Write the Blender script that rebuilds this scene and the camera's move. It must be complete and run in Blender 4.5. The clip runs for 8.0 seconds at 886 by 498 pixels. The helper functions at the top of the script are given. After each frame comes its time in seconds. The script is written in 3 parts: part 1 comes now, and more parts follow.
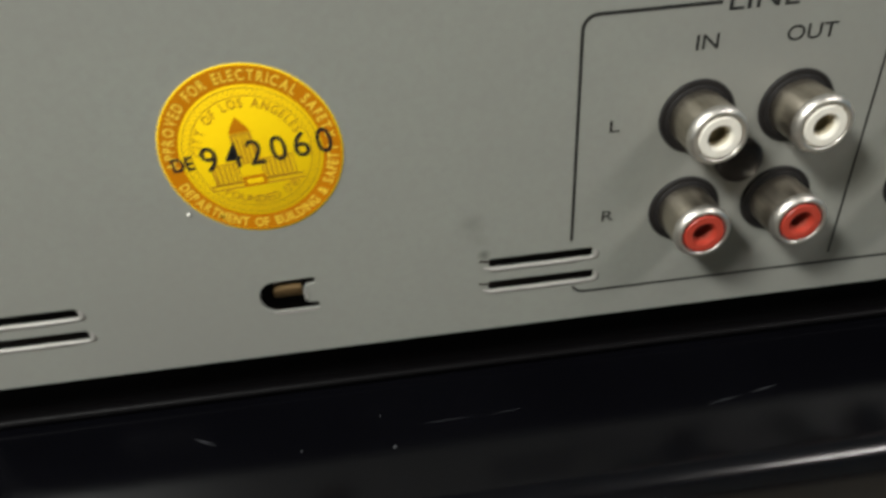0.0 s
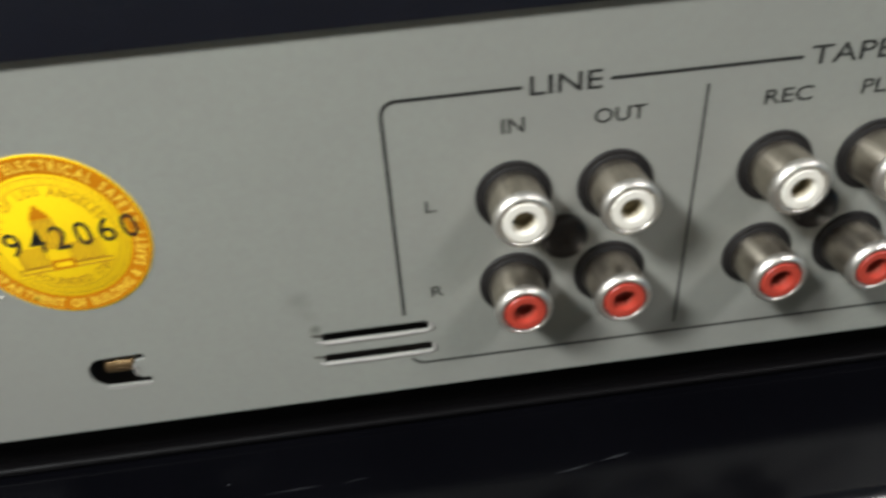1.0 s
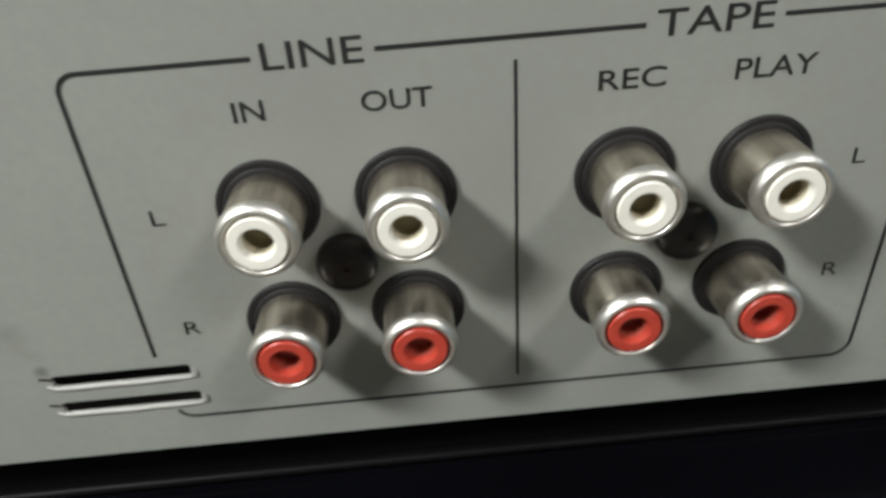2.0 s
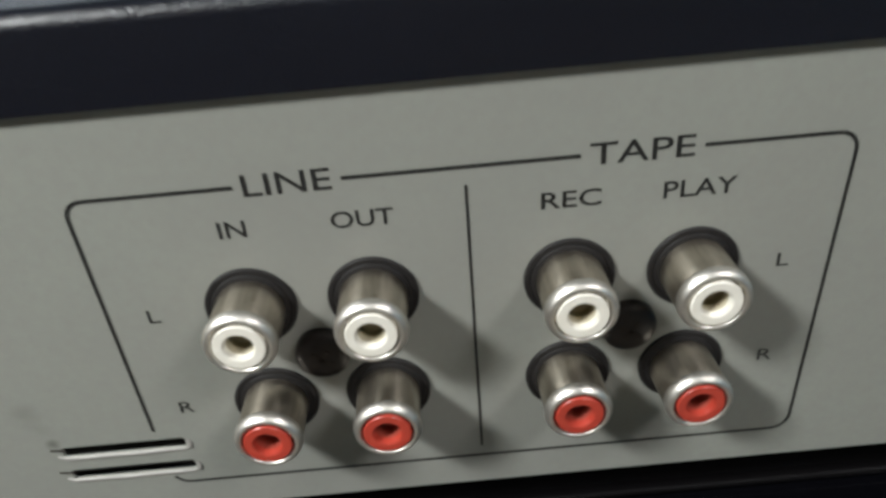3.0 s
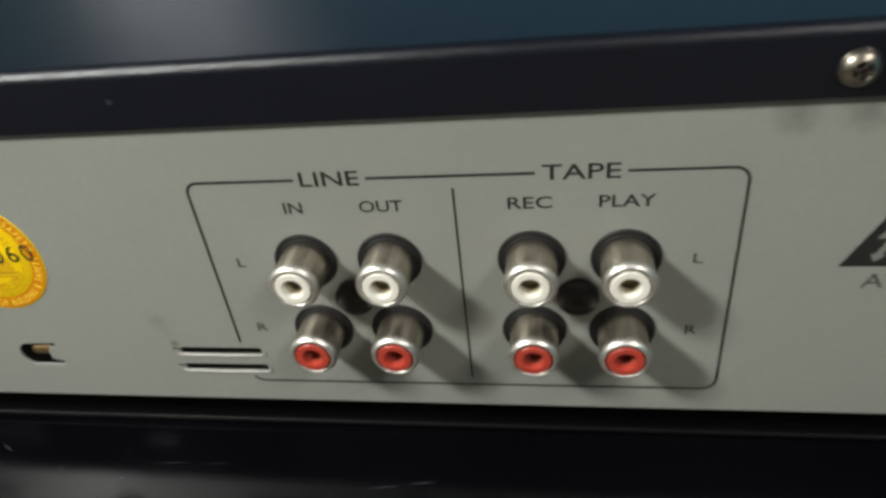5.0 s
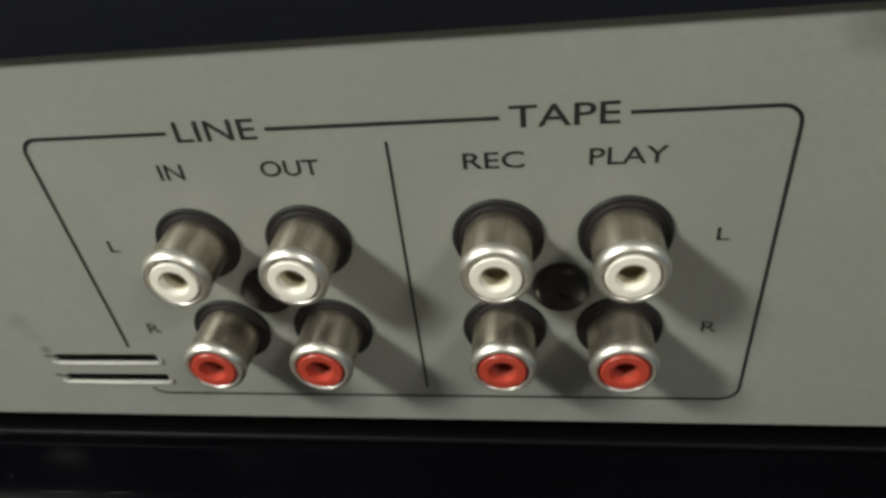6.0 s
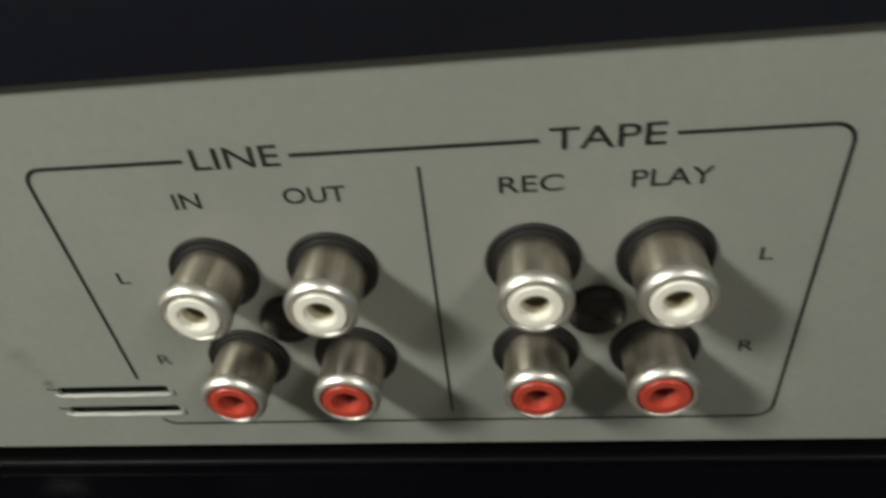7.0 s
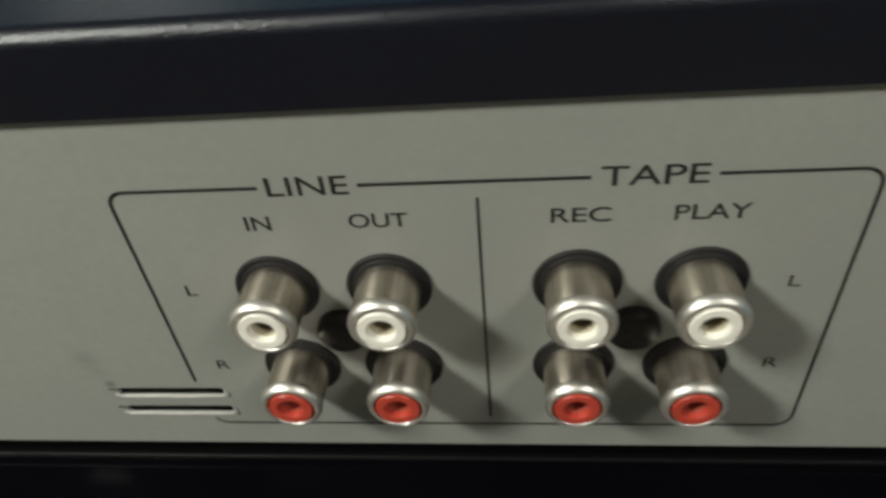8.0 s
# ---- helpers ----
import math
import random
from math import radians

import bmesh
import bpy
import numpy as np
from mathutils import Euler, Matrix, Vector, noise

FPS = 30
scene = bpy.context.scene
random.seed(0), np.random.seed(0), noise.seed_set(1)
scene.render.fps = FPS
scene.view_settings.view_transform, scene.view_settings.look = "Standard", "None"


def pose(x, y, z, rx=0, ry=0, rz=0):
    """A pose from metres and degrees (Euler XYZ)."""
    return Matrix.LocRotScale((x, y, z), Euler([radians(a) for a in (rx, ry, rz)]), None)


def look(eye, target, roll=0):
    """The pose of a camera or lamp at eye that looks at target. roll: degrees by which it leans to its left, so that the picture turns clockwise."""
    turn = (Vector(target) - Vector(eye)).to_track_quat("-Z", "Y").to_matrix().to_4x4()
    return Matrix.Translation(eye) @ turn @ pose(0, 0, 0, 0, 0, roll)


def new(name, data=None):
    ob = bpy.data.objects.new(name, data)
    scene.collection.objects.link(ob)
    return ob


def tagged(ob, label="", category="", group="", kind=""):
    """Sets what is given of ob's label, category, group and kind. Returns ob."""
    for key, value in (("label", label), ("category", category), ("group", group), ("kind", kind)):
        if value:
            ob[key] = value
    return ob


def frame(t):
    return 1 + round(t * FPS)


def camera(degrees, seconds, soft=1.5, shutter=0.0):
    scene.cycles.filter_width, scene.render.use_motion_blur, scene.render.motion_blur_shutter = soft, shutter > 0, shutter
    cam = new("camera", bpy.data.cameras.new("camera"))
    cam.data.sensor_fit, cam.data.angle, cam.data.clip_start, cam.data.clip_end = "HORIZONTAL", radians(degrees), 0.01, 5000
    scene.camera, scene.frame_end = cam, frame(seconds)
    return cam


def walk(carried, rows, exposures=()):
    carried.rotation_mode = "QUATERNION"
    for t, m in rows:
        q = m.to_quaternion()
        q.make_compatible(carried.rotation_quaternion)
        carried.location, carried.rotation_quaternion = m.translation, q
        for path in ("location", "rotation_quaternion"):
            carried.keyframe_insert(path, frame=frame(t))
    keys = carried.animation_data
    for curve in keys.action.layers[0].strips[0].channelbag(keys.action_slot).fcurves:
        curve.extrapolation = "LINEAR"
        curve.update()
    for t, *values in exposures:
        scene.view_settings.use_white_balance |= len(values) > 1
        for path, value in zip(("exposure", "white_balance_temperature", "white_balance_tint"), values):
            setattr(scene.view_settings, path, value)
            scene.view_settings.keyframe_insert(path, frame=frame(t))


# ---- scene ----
cam = camera(65.62, 8.0, soft=3.2, shutter=0.4)
PATH = [
    (0, (-0.07655, -0.09559, 0.95721), (-0.06483, 0.07101, 0.84717), -4.56),
    (0.2, (-0.07269, -0.09304, 0.95878), (-0.06099, 0.07360, 0.84879), -4.64),
    (0.5, (-0.06986, -0.09409, 0.96194), (-0.06066, 0.07147, 0.85011), -5.02),
    (0.7, (-0.06349, -0.09224, 0.96346), (-0.05256, 0.07406, 0.85289), -5.08),
    (1, (-0.04642, -0.09154, 0.96482), (-0.03544, 0.07557, 0.85548), -4.89),
    (1.2, (-0.03739, -0.08787, 0.96352), (-0.02563, 0.07933, 0.85441), -4.67),
    (1.5, (-0.02475, -0.08270, 0.95864), (-0.01825, 0.08518, 0.85013), -4.87),
    (1.8, (-0.01469, -0.07577, 0.95285), (-0.01026, 0.09355, 0.84650), -4.94),
    (2, (-0.01088, -0.07129, 0.94981), (-0.00683, 0.09818, 0.84368), -4.53),
    (2.2, (-0.00825, -0.06868, 0.95110), (-0.00501, 0.10086, 0.84505), -4.71),
    (3.3, (-0.00314, -0.08196, 0.97179), (-0.00780, 0.08894, 0.86800), -5.92),
    (3.5, (-0.00453, -0.09249, 0.97892), (-0.01481, 0.07773, 0.87442), -6.21),
    (3.6, (-0.00465, -0.09774, 0.98468), (-0.01486, 0.07218, 0.87969), -6.22),
    (3.7, (-0.00430, -0.10450, 0.99044), (-0.01405, 0.06534, 0.88528), -6.08),
    (3.8, (-0.00278, -0.11486, 0.99468), (-0.01233, 0.05498, 0.88949), -5.24),
    (4, (0.00323, -0.13607, 1.00268), (-0.00810, 0.03377, 0.89767), -2.72),
    (4.1, (0.00595, -0.13993, 1.00465), (-0.00450, 0.03012, 0.89989), -2.26),
    (4.2, (0.01025, -0.14065, 1.00659), (-0.00026, 0.02926, 0.90162), -2.74),
    (5.3, (0.01783, -0.08376, 0.97779), (-0.01923, 0.07425, 0.86092), -8.26),
    (5.5, (0.01826, -0.08068, 0.97587), (-0.01787, 0.07639, 0.85744), -8.36),
    (5.7, (0.01815, -0.07878, 0.96958), (-0.01518, 0.07850, 0.85061), -8.15),
    (5.8, (0.01947, -0.07725, 0.96708), (-0.01246, 0.07983, 0.84747), -7.71),
    (6, (0.01844, -0.07154, 0.96693), (-0.01048, 0.08469, 0.84547), -7.54),
    (6.2, (0.01600, -0.06957, 0.96735), (-0.00978, 0.08715, 0.84580), -7.26),
    (6.5, (0.02008, -0.06738, 0.96336), (-0.00460, 0.08927, 0.84150), -7.29),
    (6.8, (0.01693, -0.06745, 0.96458), (-0.00739, 0.08855, 0.84181), -7.35),
    (7, (0.01116, -0.06635, 0.96874), (-0.01119, 0.08877, 0.84448), -7.50),
    (7.2, (0.00333, -0.06283, 0.97066), (-0.01690, 0.09107, 0.84454), -6.66),
    (7.3, (-0.00155, -0.06307, 0.97189), (-0.02115, 0.09042, 0.84518), -6.13),
    (7.5, (-0.00575, -0.06428, 0.97049), (-0.02555, 0.08866, 0.84315), -5.95),
    (7.7, (-0.00376, -0.06523, 0.97421), (-0.02248, 0.08726, 0.84616), -5.91),
    (8, (0.00488, -0.06856, 0.97734), (-0.01685, 0.08351, 0.84926), -6.53),
]
EXPOSURES = [(0.0, -0.47, 6320, 12), (0.5, -0.30, 6260, 9), (1.0, -0.16, 6060, 13), (2.2, -0.08, 6050, 11), (3.5, -0.28, 6080, 13), (4.2, -0.17, 6050, 11), (5.5, -0.30, 6420, 10), (6.5, -0.48, 6440, 6), (8.0, -0.46, 6450, 8)]
walk(cam, [(t, look(eye, target, roll)) for t, eye, target, roll in PATH], EXPOSURES)

# ---- light ----
world = bpy.data.worlds.new("room_air")
scene.world = world
world.use_nodes = True
world.node_tree.nodes["Background"].inputs[0].default_value = (0.75, 0.85, 1.0, 1)
world.node_tree.nodes["Background"].inputs[1].default_value = 0.02


def area_lamp(name, place, aim, size_x, size_y, watts, colour):
    data = bpy.data.lights.new(name, "AREA")
    data.shape, data.size, data.size_y, data.energy, data.color = "RECTANGLE", size_x, size_y, watts, colour
    ob = new(name, data)
    ob.matrix_world = look(place, aim)
    return ob


area_lamp("hanging_lamp", (-0.481, -0.318, 1.425), (0.0, 0.0, 0.90), 0.124, 0.088, 9.6, (0.98, 0.985, 0.90))
area_lamp("ceiling_lamp", (1.38, -1.15, 2.66), (0.1, 0.0, 0.90), 0.80, 0.24, 40, (1.0, 0.955, 0.88))

# ---- materials ----


class Nodes:
    """A small node builder round one material."""

    def __init__(self, name):
        self.mat = bpy.data.materials.new(name)
        self.mat.use_nodes = True
        self.tree = self.mat.node_tree
        self.bsdf = self.tree.nodes["Principled BSDF"]

    def add(self, kind, **values):
        node = self.tree.nodes.new(kind)
        for key, value in values.items():
            node.inputs[key.replace("_", " ")].default_value = value
        return node

    def link(self, a, b):
        self.tree.links.new(a, b)

    def coords(self, stretch=(1, 1, 1)):
        co = self.add("ShaderNodeTexCoord")
        mp = self.add("ShaderNodeMapping", Scale=stretch)
        self.link(co.outputs["Object"], mp.inputs["Vector"])
        return mp.outputs["Vector"]

    def noise(self, scale, detail=4.0, rough=0.55, stretch=(1, 1, 1)):
        n = self.add("ShaderNodeTexNoise", Scale=scale, Detail=detail, Roughness=rough)
        self.link(self.coords(stretch), n.inputs["Vector"])
        return n.outputs["Fac"]

    def ramp(self, fac, lo, hi, a, b):
        r = self.tree.nodes.new("ShaderNodeMapRange")
        for n, v in zip(("From Min", "From Max", "To Min", "To Max"), (lo, hi, a, b)):
            r.inputs[n].default_value = v
        self.link(fac, r.inputs["Value"])
        return r.outputs["Result"]

    def mix(self, fac, a, b):
        m = self.tree.nodes.new("ShaderNodeMix")
        m.data_type = "RGBA"
        for sock, v in ((m.inputs["Factor"], fac), (m.inputs["A"], a), (m.inputs["B"], b)):
            if isinstance(v, (int, float)):
                sock.default_value = v
            elif isinstance(v, tuple):
                sock.default_value = (*v, 1)
            else:
                self.link(v, sock)
        return m.outputs["Result"]

    def bump(self, height, strength, distance):
        b = self.add("ShaderNodeBump", Strength=strength, Distance=distance)
        self.link(height, b.inputs["Height"])
        self.link(b.outputs["Normal"], self.bsdf.inputs["Normal"])


def surface(name, colour, other, rough, metallic=0.0, scale=400, rough_spread=0.08, grain=1500, relief=0.15, depth=0.00005, specular=0.5, stretch=(1, 1, 1), wide=60):
    """A paint, plastic or metal with mottling at two scales, uneven gloss and fine relief."""
    n = Nodes(name)
    fine, broad = n.noise(scale, 5, 0.6, stretch), n.noise(wide, 3, 0.5)
    both = n.tree.nodes.new("ShaderNodeMath")
    both.operation = "MULTIPLY"
    n.link(n.ramp(fine, 0.3, 0.7, 0.3, 1.0), both.inputs[0])
    n.link(n.ramp(broad, 0.3, 0.7, 0.3, 1.0), both.inputs[1])
    n.link(n.mix(both.outputs[0], colour, other), n.bsdf.inputs["Base Color"])
    n.link(n.ramp(broad, 0.3, 0.7, rough - rough_spread, rough + rough_spread), n.bsdf.inputs["Roughness"])
    n.bsdf.inputs["Metallic"].default_value = metallic
    n.bsdf.inputs["Specular IOR Level"].default_value = specular
    if relief:
        n.bump(n.noise(grain, 3, 0.6, stretch), relief, depth)
    return n


def panel_paint():
    """Satin grey paint with faint mottling, a smudge and a dark spot by the vents, and two dark patches below the dome
    screw.
    """
    n = surface("panel_grey_paint", (0.242, 0.240, 0.220), (0.270, 0.281, 0.246), 0.46, 0.0, 900, 0.08, 3200, 0.10, 0.00002, 0.45, (1, 1, 1), 24)
    base = n.bsdf.inputs["Base Color"].links[0].from_socket
    co = n.add("ShaderNodeTexCoord")
    wobble = n.add("ShaderNodeTexNoise", Scale=700, Detail=3)
    n.link(co.outputs["Object"], wobble.inputs["Vector"])
    for (x, z), radius, strength in (((-0.1030, 0.0318), 0.0011, 0.75), ((-0.1050, 0.0380), 0.0026, 0.22), ((-0.1035, 0.0348), 0.0014, 0.15), ((0.0400, 0.0360), 0.0020, 0.10),
                                     ((0.0120, 0.0785), 0.0034, 0.40), ((0.0215, 0.0790), 0.0036, 0.45)):
        d = n.tree.nodes.new("ShaderNodeVectorMath")
        d.operation = "DISTANCE"
        d.inputs[1].default_value = (x, -0.135, z)
        n.link(co.outputs["Object"], d.inputs[0])
        mess = n.tree.nodes.new("ShaderNodeMath")
        mess.operation = "MULTIPLY_ADD"
        n.link(wobble.outputs["Fac"], mess.inputs[0])
        mess.inputs[1].default_value = radius
        n.link(d.outputs["Value"], mess.inputs[2])
        fac = n.ramp(mess.outputs[0], radius * 0.6, radius * 1.7, strength, 0.0)
        base = n.mix(fac, base, (0.06, 0.06, 0.05))
    n.link(base, n.bsdf.inputs["Base Color"])
    return n.mat


def plain(name, colour, rough, **more):
    dim = tuple(c * 0.82 for c in colour)
    return surface(name, colour, dim, rough, **more).mat


PANEL = panel_paint()
COVER = surface("black_textured_paint", (0.0022, 0.0027, 0.0062), (0.0040, 0.0048, 0.0105), 0.32, 0.0, 1500, 0.012, 2300, 0.85, 0.00013, 0.44, (1, 1, 1), 30).mat
GLOSS = surface("gloss_black_paint", (0.0015, 0.0015, 0.0022), (0.0026, 0.0026, 0.0036), 0.18, 0.0, 600, 0.02, 900, 0.02, 0.00002, 0.34, (1, 1, 1), 25).mat
PAN = plain("black_pan_paint", (0.003, 0.0027, 0.003), 0.52, specular=0.09, scale=700)
INK = plain("black_ink", (0.011, 0.011, 0.010), 0.55, scale=1500, relief=0)
PALE_INK = plain("pale_ink", (0.20, 0.20, 0.185), 0.55, scale=1500, relief=0)
SOFT_INK = plain("worn_grey_ink", (0.055, 0.055, 0.050), 0.55, scale=1500, relief=0)
GREY_INK = plain("grey_ink", (0.10, 0.10, 0.095), 0.55, scale=1500, relief=0)
NICKEL = surface("worn_nickel", (0.66, 0.60, 0.505), (0.29, 0.25, 0.195), 0.35, 1.0, 1100, 0.07, 2200, 0.24, 0.00004, 0.5, (1, 0.06, 1), 220).mat
RIM = surface("bright_nickel", (0.84, 0.81, 0.76), (0.66, 0.63, 0.57), 0.42, 1.0, 900, 0.05, 2000, 0.08, 0.00002, 0.5, (1, 1, 1), 200).mat
TARNISHED = surface("tarnished_steel", (0.40, 0.36, 0.30), (0.20, 0.17, 0.13), 0.33, 1.0, 900, 0.06, 2000, 0.15, 0.00003, 0.5, (1, 1, 1), 300).mat
COLLAR = plain("black_plastic", (0.016, 0.0145, 0.014), 0.58, scale=900, specular=0.22)
DUSTY = plain("dusty_black_steel", (0.012, 0.008, 0.007), 0.36, scale=900, specular=0.4)
# white plastic of the bores, darkened for the shade inside them
CREAM = plain("shaded_white_plastic", (0.55, 0.49, 0.35), 0.5, scale=900)
WHITE = surface("white_plastic", (0.85, 0.82, 0.745), (0.76, 0.72, 0.62), 0.42, 0.0, 700, 0.05, 1500, 0.08, 0.00003).mat
RED = surface("red_plastic", (0.46, 0.050, 0.028), (0.36, 0.038, 0.022), 0.40, 0.0, 700, 0.05, 1500, 0.08, 0.00003).mat
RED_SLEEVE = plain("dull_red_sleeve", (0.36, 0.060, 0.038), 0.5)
CONTACT = plain("dull_contact", (0.27, 0.225, 0.125), 0.55, metallic=0.3)
BRASS = plain("brass", (0.30, 0.20, 0.10), 0.42, metallic=1.0)
# dark brown stands for shade behind the holes and in the recesses
INSIDE = plain("inside_shade", (0.024, 0.016, 0.012), 0.7)
# paler than the panel, for light caught along the slot edges
EDGE = plain("lit_metal_edge", (0.37, 0.355, 0.33), 0.5, metallic=0.15)
YELLOW = surface("yellow_foil", (1.0, 0.69, 0.002), (0.96, 0.62, 0.002), 0.45, 0.0, 900, 0.04, 1500, 0.05, 0.00002, 0.14).mat
ORANGE = surface("orange_foil", (0.60, 0.210, 0.002), (0.52, 0.170, 0.002), 0.45, 0.0, 900, 0.04, 1500, 0.05, 0.00002, 0.10).mat
OCHRE = plain("ochre_ink", (0.58, 0.285, 0.006), 0.5, scale=1500, relief=0)
LEMON = plain("lemon_ink", (0.95, 0.64, 0.045), 0.5, scale=1500, relief=0)
RUBBER = plain("black_rubber", (0.015, 0.015, 0.015), 0.8)
SCRATCH = plain("scratched_paint", (0.040, 0.041, 0.046), 0.5)
CHIPPED = plain("dull_chipped_paint", (0.017, 0.018, 0.022), 0.5)
WALL_BLUE = surface("blue_wall_paint", (0.235, 0.54, 0.77), (0.205, 0.49, 0.70), 0.7, 0.0, 40, 0.05, 300, 0.2, 0.001, 0.3, (1, 1, 1), 2).mat
WALL_PALE = surface("pale_wall_paint", (0.80, 0.80, 0.78), (0.74, 0.74, 0.72), 0.7, 0.0, 40, 0.05, 300, 0.2, 0.001, 0.3, (1, 1, 1), 2).mat
# kept pale so the unseen south and west walls add fill light
WALL_WARM = surface("bounce_wall_paint", (0.80, 0.75, 0.67), (0.72, 0.67, 0.59), 0.7, 0.0, 40, 0.05, 300, 0.2, 0.001, 0.3, (1, 1, 1), 2).mat
BOARD = surface("white_board_paint", (0.82, 0.81, 0.76), (0.77, 0.75, 0.70), 0.4, 0.0, 40, 0.05, 300, 0.1, 0.0005, 0.5, (1, 1, 1), 4).mat
TABLE = surface("dark_table_stain", (0.060, 0.040, 0.028), (0.035, 0.024, 0.018), 0.4, 0.0, 60, 0.06, 400, 0.1, 0.0003, 0.4, (1, 12, 1), 8).mat
GLASS = bpy.data.materials.new("window_glass")
GLASS.use_nodes = True
GLASS.node_tree.nodes["Principled BSDF"].inputs["Transmission Weight"].default_value = 1.0
GLASS.node_tree.nodes["Principled BSDF"].inputs["Roughness"].default_value = 0.02
DAYLIGHT = bpy.data.materials.new("daylight_sky")
DAYLIGHT.use_nodes = True
DAYLIGHT.node_tree.nodes["Principled BSDF"].inputs["Emission Color"].default_value = (1.0, 0.99, 0.93, 1)
DAYLIGHT.node_tree.nodes["Principled BSDF"].inputs["Emission Strength"].default_value = 1.15
# unseen floor, made pale to bounce warm light up onto the panel
FLOOR = surface("bounce_floor", (0.45, 0.39, 0.31), (0.36, 0.31, 0.25), 0.5, 0.0, 30, 0.08, 300, 0.1, 0.0005, 0.4, (1, 1, 1), 4).mat

# ---- builders: all measures below are in millimetres, x along the panel, y inwards, z up from near the panel's foot ----
MM = 0.001
H = 0.879
BASE = {}


def thing(name, base, label, category, group="", kind=""):
    ob = new(name)
    ob.empty_display_size = 0.02
    ob.location = (base[0] * MM, base[1] * MM, base[2] * MM + H)
    BASE[ob.name] = Vector(base)
    return tagged(ob, label, category, group, kind)


def part(name, bm, material, parent, label=""):
    """Links a bmesh, in millimetres, as one mesh under a thing or under a part."""
    base = BASE[parent.name]
    for v in bm.verts:
        v.co = (v.co - base) * MM
    me = bpy.data.meshes.new(name)
    bm.to_mesh(me)
    bm.free()
    me.materials.append(material)
    ob = new(name, me)
    ob.parent = parent
    BASE[ob.name] = base
    return tagged(ob, label)


def smooth(ob, sharp=35):
    for p in ob.data.polygons:
        p.use_smooth = True
    ob.data.set_sharp_from_angle(angle=radians(sharp))
    return ob


def box(x0, x1, y0, y1, z0, z1, bevel=0.0, segments=2):
    bm = bmesh.new()
    bmesh.ops.create_cube(bm, size=1)
    for v in bm.verts:
        v.co = Vector(((x0 + x1) / 2 + v.co.x * (x1 - x0), (y0 + y1) / 2 + v.co.y * (y1 - y0), (z0 + z1) / 2 + v.co.z * (z1 - z0)))
    if bevel:
        bmesh.ops.bevel(bm, geom=list(bm.edges), offset=bevel, segments=segments, affect="EDGES", profile=0.5)
    return bm


def lathe(profile, cx, cz, steps=48, bm=None):
    """Turns (radius, y) points round an axis along y through (cx, cz). A radius of 0 closes the end."""
    bm = bm or bmesh.new()
    rings = []
    for r, y in profile:
        if r == 0:
            rings.append([bm.verts.new((cx, y, cz))])
        else:
            rings.append([bm.verts.new((cx + r * math.cos(2 * math.pi * k / steps), y, cz + r * math.sin(2 * math.pi * k / steps))) for k in range(steps)])
    for a, b in zip(rings, rings[1:]):
        for k in range(steps):
            j = (k + 1) % steps
            if len(a) == 1:
                bm.faces.new((a[0], b[j], b[k]))
            elif len(b) == 1:
                bm.faces.new((a[k], a[j], b[0]))
            else:
                bm.faces.new((a[k], a[j], b[j], b[k]))
    bmesh.ops.recalc_face_normals(bm, faces=list(bm.faces))
    return bm


def swept(profile, x0, x1):
    """A closed outline of (y, z) points drawn out along x, with capped ends."""
    bm = bmesh.new()
    a = [bm.verts.new((x0, y, z)) for y, z in profile]
    b = [bm.verts.new((x1, y, z)) for y, z in profile]
    n = len(profile)
    for k in range(n):
        j = (k + 1) % n
        bm.faces.new((a[k], a[j], b[j], b[k]))
    bm.faces.new(a[::-1])
    bm.faces.new(b)
    bmesh.ops.recalc_face_normals(bm, faces=list(bm.faces))
    return bm


def arc(cx, cz, r, a0, a1, steps):
    return [(cx + r * math.cos(radians(a0 + (a1 - a0) * k / steps)), cz + r * math.sin(radians(a0 + (a1 - a0) * k / steps))) for k in range(steps + 1)]


def round_rect(x0, x1, z0, z1, r, steps=4):
    return (arc(x1 - r, z1 - r, r, 0, 90, steps) + arc(x0 + r, z1 - r, r, 90, 180, steps)
            + arc(x0 + r, z0 + r, r, 180, 270, steps) + arc(x1 - r, z0 + r, r, 270, 360, steps))


def pierced_plate(outer, holes, y_front, y_back, bevel):
    """A plate in the plane of x and z with holes cut through it; the holes' front edges are eased."""
    bm = bmesh.new()
    edges = []
    for loop in [outer, *holes]:
        vs = [bm.verts.new((x, y_front, z)) for x, z in loop]
        edges += [bm.edges.new((vs[k], vs[(k + 1) % len(vs)])) for k in range(len(vs))]
    bmesh.ops.triangle_fill(bm, use_beauty=True, use_dissolve=False, edges=edges, normal=(0, -1, 0))
    rim = [e for e in bm.edges if e.is_boundary]
    back = bmesh.ops.extrude_face_region(bm, geom=list(bm.faces))
    for v in back["geom"]:
        if isinstance(v, bmesh.types.BMVert):
            v.co.y = y_back
    bmesh.ops.recalc_face_normals(bm, faces=list(bm.faces))
    rim = [e for e in rim if e.is_valid and all(abs(v.co.y - y_front) < 1e-6 for v in e.verts)]
    if bevel:
        bmesh.ops.bevel(bm, geom=rim, offset=bevel, segments=2, affect="EDGES", profile=0.5)
    return bm


def flat(loop, y, bm=None):
    """A filled outline of (x, z) points lying at depth y, facing outwards."""
    bm = bm or bmesh.new()
    vs = [bm.verts.new((x, y, z)) for x, z in loop]
    f = bm.faces.new(vs)
    f.normal_update()
    if f.normal.y > 0:
        f.normal_flip()
    return bm


